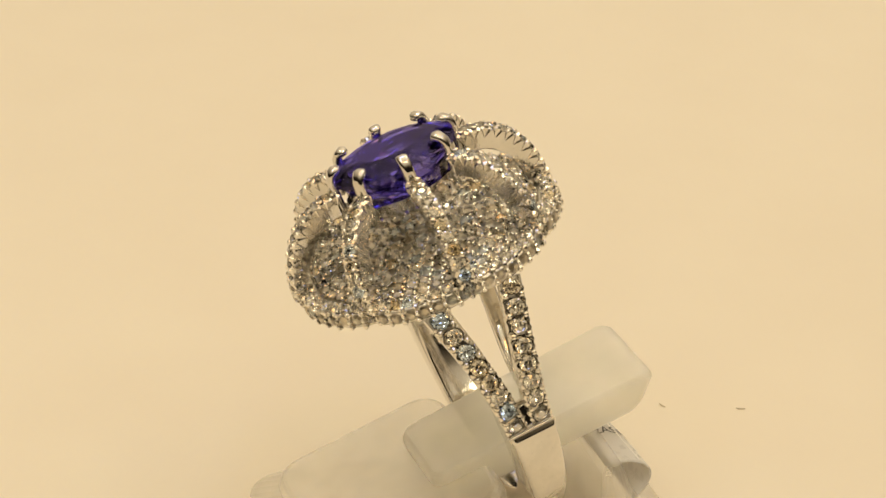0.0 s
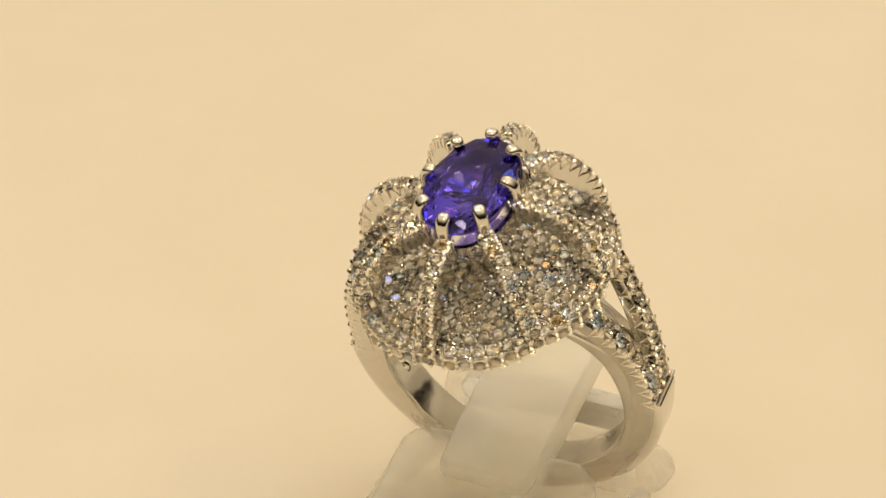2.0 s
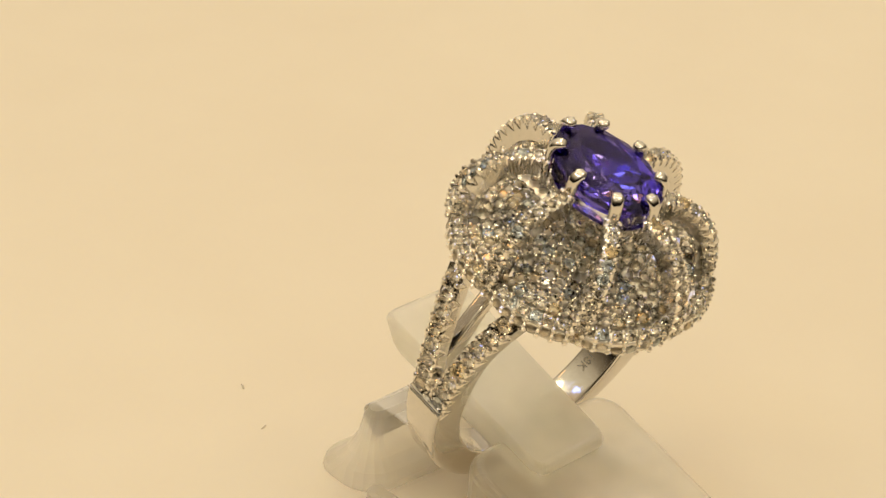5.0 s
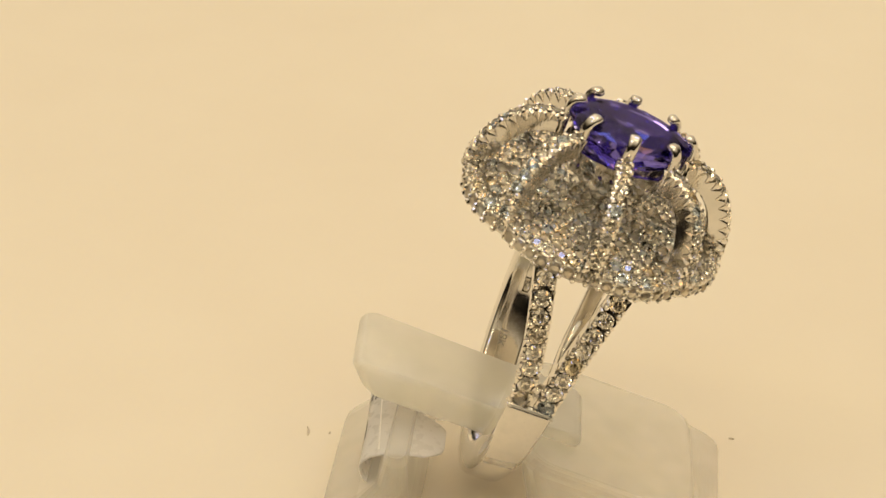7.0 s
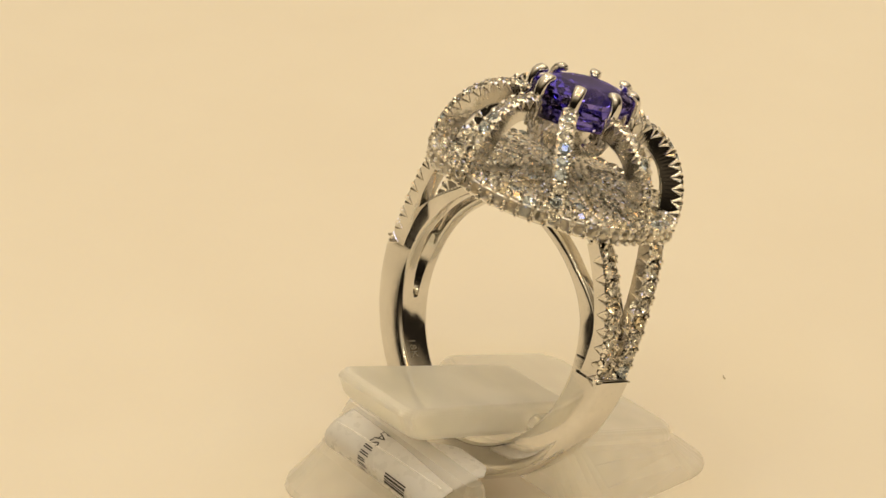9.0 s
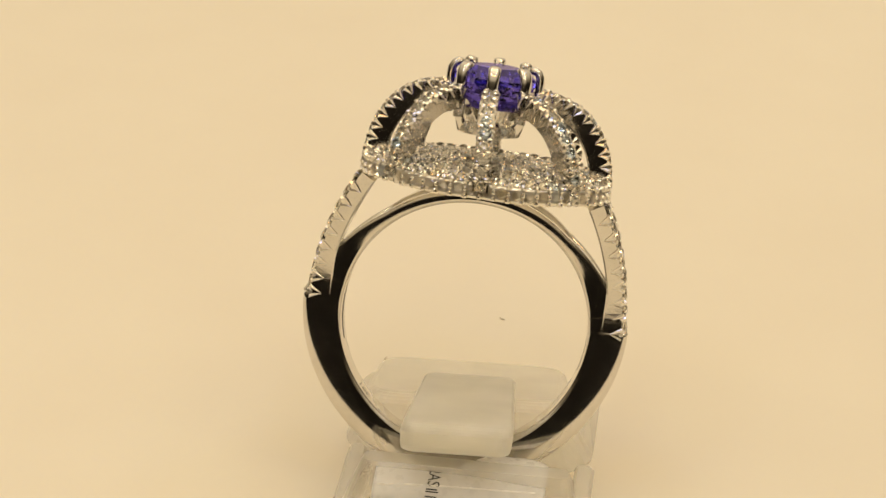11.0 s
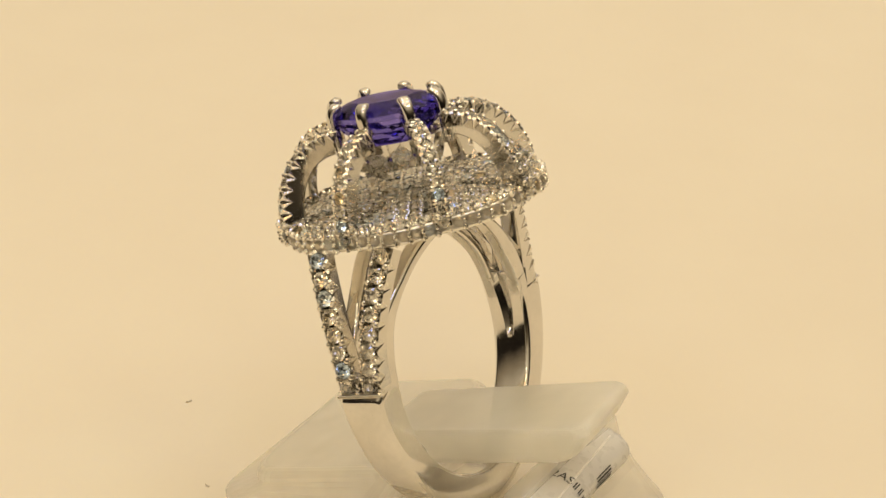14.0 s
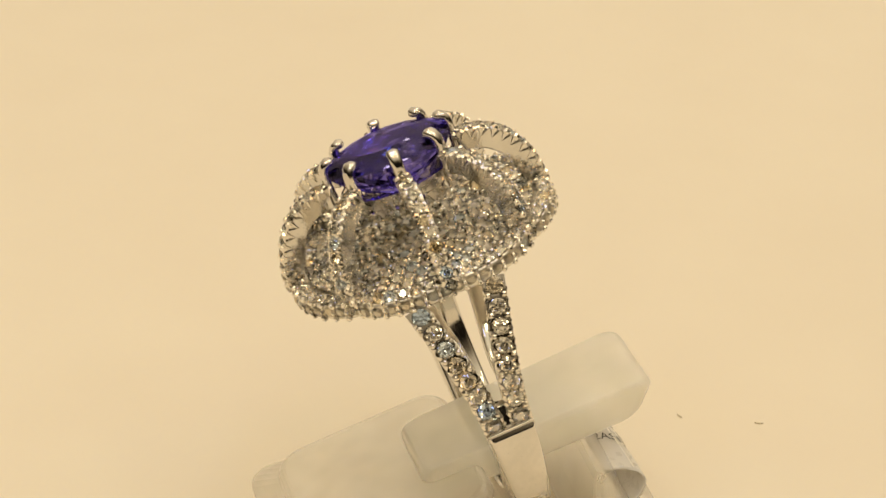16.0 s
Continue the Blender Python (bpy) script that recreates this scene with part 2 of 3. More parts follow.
def band_cut(th, w, drop, inset):
    """The band's cut: soft inner corners, and outer shoulders that round off towards the foot of the hoop."""
    pts = []
    for sx, sy, rx, ry in ((1, 1, drop, inset), (-1, 1, 0.32, 0.32), (-1, -1, 0.32, 0.32), (1, -1, drop, inset)):
        arc = [(sx * (th / 2 - rx * (1 - math.cos(g))), sy * (w / 2 - ry * (1 - math.sin(g)))) for g in [radians(18 * k) for k in range(6)]]
        pts += arc if sx * sy > 0 else arc[::-1]
    return pts


def build_band(ring):
    """The solid lower band, from ridge to ridge."""
    bm = bmesh.new()
    a0, a1 = radians(180 - 12.2), radians(360 + 12.2)
    rows = []
    turns = [a0] + [a0 + radians(0.05 + 0.8 * k) for k in range(9)] + [radians(174.9)] + [radians(175.1 + 1.5396 * k) for k in range(123)] + [radians(365.1)] + [a1 - radians(0.05 + 0.8 * k) for k in reversed(range(9))] + [a1]
    for a in turns:
        u = min(1.0, max(0.0, (math.degrees(a) - 175) / 190))
        low = math.sin(math.pi * u)
        over = max(0.0, 175 - math.degrees(a), math.degrees(a) - 365)
        w = 3.35 - 0.55 * low ** 0.8 - 0.07 * max(0.0, over - 6)
        deg = math.degrees(a) - 265
        th = 2.40 + 0.52 * (1 - low) ** 1.5 + 0.45 * math.exp(-(deg / 26) ** 2) - (0.50 + 0.036 * over if over > 0.05 else 0.0)
        loop = []
        rise = max(180 - math.degrees(a), math.degrees(a) - 360)
        groove = min(1.0, max(0.0, (rise + 17) / 3.5))
        groove = groove * groove * (3 - 2 * groove)
        inner = RIN + 0.40 * math.exp(-(deg / 34) ** 2) + 0.05 * min(1.0, max(0.0, over - 6) / 2)
        ring_cut, lip = band_cut(th, w, 0.40 + 0.95 * low, 0.32 + 0.34 * low), 0.26 + 0.44 * min(1.0, max(0.0, (rise + 17) / 26))
        floor = -th / 2 + 0.85 * groove
        for px, py in ring_cut[:12] + [(-th / 2, lip + 0.04), (-th / 2, lip), (floor, lip - 0.10), (floor, lip - 0.16), (floor, 0.16 - lip), (floor, 0.10 - lip), (-th / 2, -lip), (-th / 2, -lip - 0.04)] + ring_cut[12:]:
            loop.append(hoop_point(a, inner + th / 2 + px, py) * MM)
        rows.append(loop)
    sweep(bm, rows)
    ob = part("band", bm, GOLD, ring, "polished plain white gold band", True, SEAT)
    write(ob, "18K", 0.95, lambda u, v: hoop_point(radians(-38) - u / 9.0, RIN - 0.012, 0.70 - v), ENGRAVED)
    return ob


def arm_frame(side, sy, s):
    """Outer middle of a paved arm, its outward normal and its way up; s from the ridge to the plate."""
    x = 11.62 - 0.40 * s - 2.40 * s ** 2.1
    z = -0.05 + 9.65 * s
    y = 0.935 + 1.915 * max(s, 0) ** 1.6
    p = Vector((side * x + HX * (1 - s), sy * y, z))
    d = 0.01
    x2 = 11.62 - 0.40 * (s + d) - 2.40 * max(s + d, 0) ** 2.1
    y2 = 0.935 + 1.915 * max(s + d, 0) ** 1.6
    way = Vector((side * (x2 - x), sy * (y2 - y), 9.65 * d)).normalized()
    across = Vector((0, sy, 0))
    normal = way.cross(across).normalized()
    if normal.x * side < 0:
        normal = -normal
    return p, normal, way


def build_arm(ring, side, sy):
    bm = bmesh.new()
    rows = []
    for k in range(25):
        s = k / 24
        p, nrm, way = arm_frame(side, sy, s)
        acr = nrm.cross(way).normalized()
        low = -1.38 - 0.40 * max(0.0, 1 - s / 0.35)
        rows.append([(p + nrm * px + acr * py) * MM for px, py in channel(0.75, -0.25, -0.70, low, 0.15)])
    sweep(bm, rows)
    arm = part("arm", bm, GOLD, ring, "split shank arm with one row of diamonds", False, SEAT)
    n = 8
    for k in range(n):
        s = (k + 0.5) / n
        p, nrm, way = arm_frame(side, sy, s)
        acr = nrm.cross(way).normalized()
        set_gem(arm, p - nrm * 0.10, nrm, way, 1.16)
        set_claws(arm, ARM_CLAW, p, nrm, way, 0.60)
    return arm


def claw_mesh(half, w, deep, grain):
    """Fishtail claw between two stones: a wedge on the side wall that ends in a grain on top. x runs along the row, y out, z up."""
    bm = bmesh.new()
    h = half * 0.66
    for e in (-1, 1):
        pts = [(0.03 * e, w - 0.02, -deep), (e * (h + 0.17), w - 0.02, -0.16), (e * (h - 0.21), w - 0.02, -0.16), (e * h, w + 0.07, -0.20), (e * 0.03, w + 0.035, -deep * 0.86), (e * h * 0.8, w - 0.22, -0.04)]
        v = [bm.verts.new(Vector(q) * MM) for q in pts]
        for f in ((0, 1, 3), (0, 3, 4), (0, 4, 2), (4, 3, 2), (3, 1, 5), (3, 5, 2), (0, 5, 1), (0, 2, 5)):
            bm.faces.new([v[i] for i in f])
    bead(bm, (0, w - 0.20, -0.14), (0, 0, 1), grain)
    bmesh.ops.recalc_face_normals(bm, faces=bm.faces)
    me = bpy.data.meshes.new("claw")
    bm.to_mesh(me)
    bm.free()
    me.materials.append(BEAD)
    return me


ARM_CLAW, RIB_CLAW = claw_mesh(0.60, 0.75, 1.10, 0.25), claw_mesh(0.46, 0.56, 0.90, 0.255)


def set_claws(parent, mesh, p, nrm, way, half):
    for e in (-1, 1):
        piece("bead_claw", mesh, parent, basis(p - way * half, nrm, way * e) @ Matrix.Rotation(random.gauss(0, 0.05), 4, "Z"))


def bead_mesh():
    bm = bmesh.new()
    bead(bm, (0, 0, 0), (0, 0, 1), 1.0, 1.2)
    bmesh.ops.recalc_face_normals(bm, faces=bm.faces)
    me = bpy.data.meshes.new("bead")
    bm.to_mesh(me)
    bm.free()
    me.materials.append(BEAD)
    return me


BEAD_MESH = bead_mesh()


def build_rail(ring, sy):
    """The plain inner wire that closes the finger hole under the plate."""
    bm = bmesh.new()
    rows = []
    for k in range(80):
        u = k / 79
        e = 5.0 + 170.0 * u
        a = radians(e)
        e = min(e, 180 - e)
        w = 0.96 + 0.34 * math.sin(a)
        edge = 1.668 + 2.95 * max(0.0, math.sin(a) - 0.438) ** 1.5
        y = sy * (edge - w / 2)
        th = 0.92 + 1.20 * min(1.0, max(0.0, (48 - e) / 36)) ** 1.1
        rows.append([hoop_point(a, RIN + 0.004 + th / 2 + px, y + py) * MM for px, py in band_cut(th, w, *(0.10 + 0.21 * min(1.0, max(0.0, (e - 18) / 22)),) * 2)])
    sweep(bm, rows)
    return part("rail", bm, GOLD, ring, "", True, SEAT)


PLATE_Z = 10.60


def rim_radius(a):
    return (9.06 + 0.53 * abs(math.sin(4 * (a - math.pi / 2))) ** 0.6) * (1 - 0.070 * math.cos(a) ** 2)


def plate_top(r, a):
    lobe = abs(math.sin(4 * (a - math.pi / 2))) ** 0.8
    q = r / 9.0
    return PLATE_Z + 0.35 * (1 - q * q) + 0.22 * lobe * q * (1.22 - q) * 2.2 - 0.15 * q * q


def build_plate(ring):
    bm = bmesh.new()
    n = 160
    rows = []
    for k in range(n):
        a = math.tau * k / n
        R = rim_radius(a)
        loop = []
        for f in [0.02 + 0.91 * i / 14 for i in range(15)]:
            loop.append(Vector((R * f * math.cos(a), R * f * math.sin(a), plate_top(R * f, a) - 0.30)) * MM)
        for f, z in ((0.965, PLATE_Z - 0.35), (0.98, PLATE_Z - 0.5), (0.98, PLATE_Z - 1.1), (0.95, PLATE_Z - 1.3), (0.9, PLATE_Z - 1.2), (0.5, PLATE_Z - 1.05), (0.02, PLATE_Z - 1.05)):
            loop.append(Vector((R * f * math.cos(a), R * f * math.sin(a), z)) * MM)
        rows.append(loop)
    sweep(bm, rows, closed=True)
    plate = part("plate", bm, SATIN, ring, "scalloped plate paved with small diamonds", True, SEAT)
    grains = bmesh.new()
    for i, r in enumerate((0.8, 1.7, 2.6, 3.5, 4.4, 5.3, 6.2, 7.1, 8.0)):
        cnt = int(math.tau * r / 0.93)
        for k in range(cnt):
            a = math.tau * (k + 0.5 * (i % 2)) / cnt + random.uniform(-0.012, 0.012)
            rr = r * (rim_radius(a) / 9.5) + random.uniform(-0.05, 0.05)
            near = abs((a - math.pi / 2 + math.pi / 8) % (math.pi / 4) - math.pi / 8) * rr
            if r > 3.8 and near < 0.30:
                continue
            z = plate_top(rr, a)
            dr = (plate_top(rr + 0.1, a) - z) / 0.1
            da = (plate_top(rr, a + 0.02) - plate_top(rr, a - 0.02)) / (0.04 * rr)
            er, ea = Vector((math.cos(a), math.sin(a), 0)), Vector((-math.sin(a), math.cos(a), 0))
            nrm = (Vector((0, 0, 1)) - er * dr - ea * da).normalized()
            p = Vector((rr * math.cos(a), rr * math.sin(a), z))
            set_gem(plate, p - nrm * 0.05, nrm, er, random.uniform(0.84, 0.95), 0.15)
            for e in (-0.30, 0.30):
                bead(grains, p + ea * 0.46 + er * e - nrm * 0.06, nrm, 0.18, 1.2)
    part("graining", grains, BEAD, plate, "tiny white gold grains between the stones", False, kind="stuff")
    for b in rib_angles():
        for e in (-1, 1):
            bm = bmesh.new()
            rows = []
            for k in range(33):
                r = 4.2 + 4.3 * k / 32
                off = 0.50 + 0.16 * math.sin(k * 0.95) + 0.06 * math.sin(k * 2.3)
                a = b + e * off / r
                c = Vector((r * math.cos(a), r * math.sin(a), plate_top(r, a) - 0.12))
                t = Vector((-math.sin(a), math.cos(a), 0))
                rows.append([(c + t * px + Vector((0, 0, pz))) * MM for px, pz in section(0.13, 0.42, 0.05, 1)])
            sweep(bm, rows)
            part("petal_edge", bm, GOLD, plate, "", True)
    return plate


def build_rim(ring):
    """The outer edge: one row of stones on top and one facing out."""
    bm = bmesh.new()
    n = 160
    rows = []
    for k in range(n):
        a = math.tau * k / n
        R = rim_radius(a)
        e = Vector((math.cos(a), math.sin(a), 0))
        rows.append([(e * (R + px) + Vector((0, 0, PLATE_Z - 0.72 + pz))) * MM for px, pz in section(0.42, 1.12, 0.18, 2)])
    sweep(bm, rows, closed=True)
    rim = part("rim", bm, SATIN, ring, "scalloped rim set with diamonds", True, SEAT)
    n = 60
    for k in range(n):
        a = math.tau * (k + 0.5) / n
        R = rim_radius(a)
        d = (rim_radius(a + 0.02) - rim_radius(a - 0.02)) / 0.04 / R
        e, t = Vector((math.cos(a), math.sin(a), 0)), Vector((-math.sin(a), math.cos(a), 0))
        out = (e - t * max(-0.7, min(0.7, d))).normalized()
        side = (out + Vector((0, 0, 0.08))).normalized()
        tilt = random.uniform(-0.05, 0.05)
        set_gem(rim, e * (R + 0.20) + Vector((0, 0, PLATE_Z - 0.66 + tilt)), side, t, 0.84, 0.20)
        set_gem(rim, e * (R - 0.22) + Vector((0, 0, PLATE_Z + 0.04)), (out * 0.65 + Vector((0, 0, 1))).normalized(), t, 0.88, 0.20)
        for z, o, r in ((-0.14, 0.14, 0.24), (-1.08, 0.16, 0.24), (0.10, -0.58, 0.20), (-0.62, 0.22, 0.19)):
            up = (out + Vector((0, 0, 0.8 if z > -0.5 else -0.3))).normalized()
            piece("bead", BEAD_MESH, rim, basis(e * (R + o) + t * 0.48 + Vector((0, 0, PLATE_Z + z)), up, t, r * random.uniform(0.9, 1.1)))
    return rim


SX, SY, CX = 2.98, 4.35, 0.25      # half axes of the ring of claws


def rib_angles():
    return [math.pi / 2 + k * math.pi / 4 for k in range(8)]


def claw_foot(a):
    """Where a claw stands: on the stone's oval, in the rib's direction, drawn a little to the diagonals."""
    return Vector((CX + SX * 1.04 * math.cos(a), SY * 1.02 * math.sin(a), 0))


def rib_point(a, s):
    """Outer face of an arched rib; s from the claw to the rim."""
    f = claw_foot(a)
    r0 = f.length + 0.42
    a0 = math.atan2(f.y, f.x)
    ph = math.pi / 2 * (1 - s)
    r = r0 + (9.85 - 0.75 * math.cos(a) ** 2 - r0) * math.cos(ph) ** 0.92
    z = PLATE_Z - 0.75 + (16.45 - PLATE_Z + 0.75) * math.sin(ph) ** 0.95
    da = (a0 - a + math.pi) % math.tau - math.pi
    b = a + da * (1 - s) ** 1.2
    return Vector((r * math.cos(b), r * math.sin(b), z))


def rib_frame(a, s):
    p = rib_point(a, s)
    way = (rib_point(a, min(s + 0.01, 1)) - rib_point(a, max(s - 0.01, 0))).normalized()
    acr = Vector((0, 0, 1)).cross(Vector((p.x, p.y, 0))).normalized()
    nrm = way.cross(acr).normalized()
    if nrm.dot(Vector((p.x, p.y, p.z - 9))) < 0:
        nrm = -nrm
    return p, nrm, way, acr


def build_rib(ring, a):
    bm = bmesh.new()
    rows = []
    for k in range(29):
        p, nrm, way, acr = rib_frame(a, k / 28)
        rows.append([(p + nrm * px + acr * py) * MM for px, py in channel(0.56, -0.22, -0.58, -1.68)])
    sweep(bm, rows)
    rib = part("rib", bm, GOLD, ring, "arched rib with one row of diamonds", False, SEAT)
    # even steps along the arch
    fine = [rib_point(a, i / 200) for i in range(201)]
    run = [0.0]
    for u, w in zip(fine, fine[1:]):
        run.append(run[-1] + (w - u).length)
    n = int(run[-1] / 0.92)
    for k in range(n):
        goal = (k + 0.5) * run[-1] / n
        s = next(i for i, d in enumerate(run) if d >= goal) / 200
        p, nrm, way, acr = rib_frame(a, s)
        set_gem(rib, p - nrm * 0.10, nrm, way, 0.88)
        set_claws(rib, RIB_CLAW, p, nrm, way, 0.46)
    return rib


def build_claw(ring, a):
    """A claw that grips the stone: a bar that rises and bends inward to a rounded tip."""
    bm = bmesh.new()
    f = claw_foot(a)
    e = Vector((f.x - CX, f.y, 0)).normalized()
    t = Vector((-e.y, e.x, 0))
    path = [(0.00, 14.2, 0.80, 0.56), (0.08, 15.2, 0.82, 0.60), (0.15, 16.2, 0.84, 0.62), (0.16, 17.0, 0.86, 0.62), (0.10, 17.42, 0.87, 0.62), (-0.06, 17.72, 0.88, 0.60), (-0.30, 17.88, 0.92, 0.60), (-0.55, 17.86, 0.82, 0.52), (-0.74, 17.80, 0.46, 0.30)]
    rows = []
    for i, (o, z, w, d) in enumerate(path):
        lo, hi = path[max(i - 1, 0)], path[min(i + 1, len(path) - 1)]
        way = (e * (hi[0] - lo[0]) + Vector((0, 0, hi[1] - lo[1]))).normalized()
        nrm = t.cross(way).normalized()
        c = f + e * o + Vector((0, 0, z))
        rows.append([(c + nrm * px + t * py) * MM for px, py in section(d, w, min(d, w) * 0.42, 2)])
    sweep(bm, rows)
    return part("claw", bm, GOLD, ring, "rounded claw that grips the stone", True, SEAT)


def build_collar(ring):
    """The pierced oval gallery under the stone, with an added floor that blocks light."""
    bm = bmesh.new()
    n = 12

    def wall(k, u, v, off):
        a = math.tau * (k + 0.5 + 0.5 * u) / n
        f = 0.855 + 0.075 * v
        e = Vector((CX + SX * math.cos(a) * f, SY * math.sin(a) * f, 14.02 + 1.0 * v))
        return bm.verts.new((e - Vector((math.cos(a) / SX, math.sin(a) / SY, 0)).normalized() * off) * MM)

    edge = ((1, 0), (1, 1), (0, 1), (-1, 1), (-1, 0), (-1, -1), (0, -1), (1, -1))
    for k in range(n):
        skins = []
        for off in (0.0, 0.30):
            outer = [wall(k, u, v, off) for u, v in edge]
            eye = [wall(k, 0.17 * math.cos(g * math.tau / 8), 0.15 * math.sin(g * math.tau / 8) - 0.1, off) for g in range(8)]
            brow = [wall(k, 0.30 * math.cos(g * math.tau / 8), 0.26 * math.sin(g * math.tau / 8) - 0.1, off - 0.06 * (off == 0)) for g in range(8)]
            for g in range(8):
                h = (g + 1) % 8
                bm.faces.new((outer[g], outer[h], brow[h], brow[g]))
                bm.faces.new((brow[g], brow[h], eye[h], eye[g]))
            skins.append((outer, eye))
        for g in range(8):
            h = (g + 1) % 8
            bm.faces.new((skins[0][1][g], skins[0][1][h], skins[1][1][h], skins[1][1][g]))
            if g in (1, 2, 5, 6):
                bm.faces.new((skins[0][0][g], skins[0][0][h], skins[1][0][h], skins[1][0][g]))
    # unseen floor disc, added to keep the stone's violet cast off the plate
    light_stop = [[bm.verts.new(Vector((CX + SX * 0.77 * math.cos(k * math.tau / 32), SY * 0.77 * math.sin(k * math.tau / 32), z)) * MM) for k in range(32)] for z in (13.06, 13.18)]
    bm.faces.new(light_stop[0])
    bm.faces.new(light_stop[1])
    for k in range(32):
        bm.faces.new((light_stop[0][k - 1], light_stop[0][k], light_stop[1][k], light_stop[1][k - 1]))
    bmesh.ops.remove_doubles(bm, verts=bm.verts, dist=0.000002)
    return part("collar", bm, GOLD, ring, "pierced oval gallery", False, SEAT)


def build_stone(ring):
    bm = bmesh.new()
    n = 14
    cut = random.Random(5)
    tiers = ((0.275, 0.0, 0.150), (0.36, 0.5, 0.118), (0.435, 0.0, 0.074), (0.5, 0.5, 0.028), (0.5, 0.5, -0.028), (0.415, 0.0, -0.19), (0.285, 0.5, -0.325), (0.14, 0.0, -0.455), (0.05, 0.5, -0.49))
    rows = []
    for i, (r, o, z) in enumerate(tiers):
        loose = 0.035 if i > 4 else 0.0
        rows.append([])
        for k in range(n):
            a, q = (k + o) * math.tau / n, r * (1 + cut.uniform(-loose, loose) * 2)
            rows[-1].append(bm.verts.new((q * math.cos(a), q * math.sin(a) * 4.55 / 3.02, z + cut.uniform(-loose, loose) * 0.5)))
    bm.faces.new(rows[0])
    for (a, b), (ta, tb) in zip(zip(rows, rows[1:]), zip(tiers, tiers[1:])):
        for k in range(n):
            j = (k + 1) % n
            if ta[1] == tb[1]:
                bm.faces.new((a[k], b[k], b[j], a[j]))
            elif ta[1] < tb[1]:
                bm.faces.new((a[k], b[k], a[j]))
                bm.faces.new((b[k], b[j], a[j]))
            else:
                bm.faces.new((a[k], b[k], b[j]))
                bm.faces.new((a[k], b[j], a[j]))
    bm.faces.new(list(reversed(rows[-1])))
    bmesh.ops.scale(bm, vec=(6.04 * MM,) * 3, verts=bm.verts)
    return part("stone", bm, VIOLET, ring, "oval faceted violet-blue gemstone", False, SEAT @ Matrix.Translation((CX * MM, 0, 16.95 * MM)))


def build_ridge(ring, side):
    """The thin raised step where the paving ends."""
    bm = bmesh.new()
    m = basis((HX + side * 11.80, 0, -0.02), (side, 0, 0.05), (0, 1, 0))
    rows = []
    for y in (-1.69, -1.62, 1.62, 1.69):
        w = 0.8 if abs(y) > 1.65 else 1.0
        rows.append([m @ Vector((y * MM, px * w * MM, pz * w * MM)) for px, pz in section(0.19, 0.19, 0.085, 3)])
    sweep(bm, rows)
    return part("ridge", bm, SATIN, ring, "", False, SEAT)


def build_ring():
    ring = new("ring")
    tagged(ring, "white gold cocktail ring with violet-blue oval stone and paved diamonds", "ring")
    build_band(ring)
    for side in (-1, 1):
        build_ridge(ring, side)
        for sy in (-1, 1):
            build_arm(ring, side, sy)
    for sy in (-1, 1):
        build_rail(ring, sy)
    build_plate(ring)
    build_rim(ring)
    for a in rib_angles():
        build_rib(ring, a)
        build_claw(ring, a)
    build_collar(ring)
    build_stone(ring)
    return ring


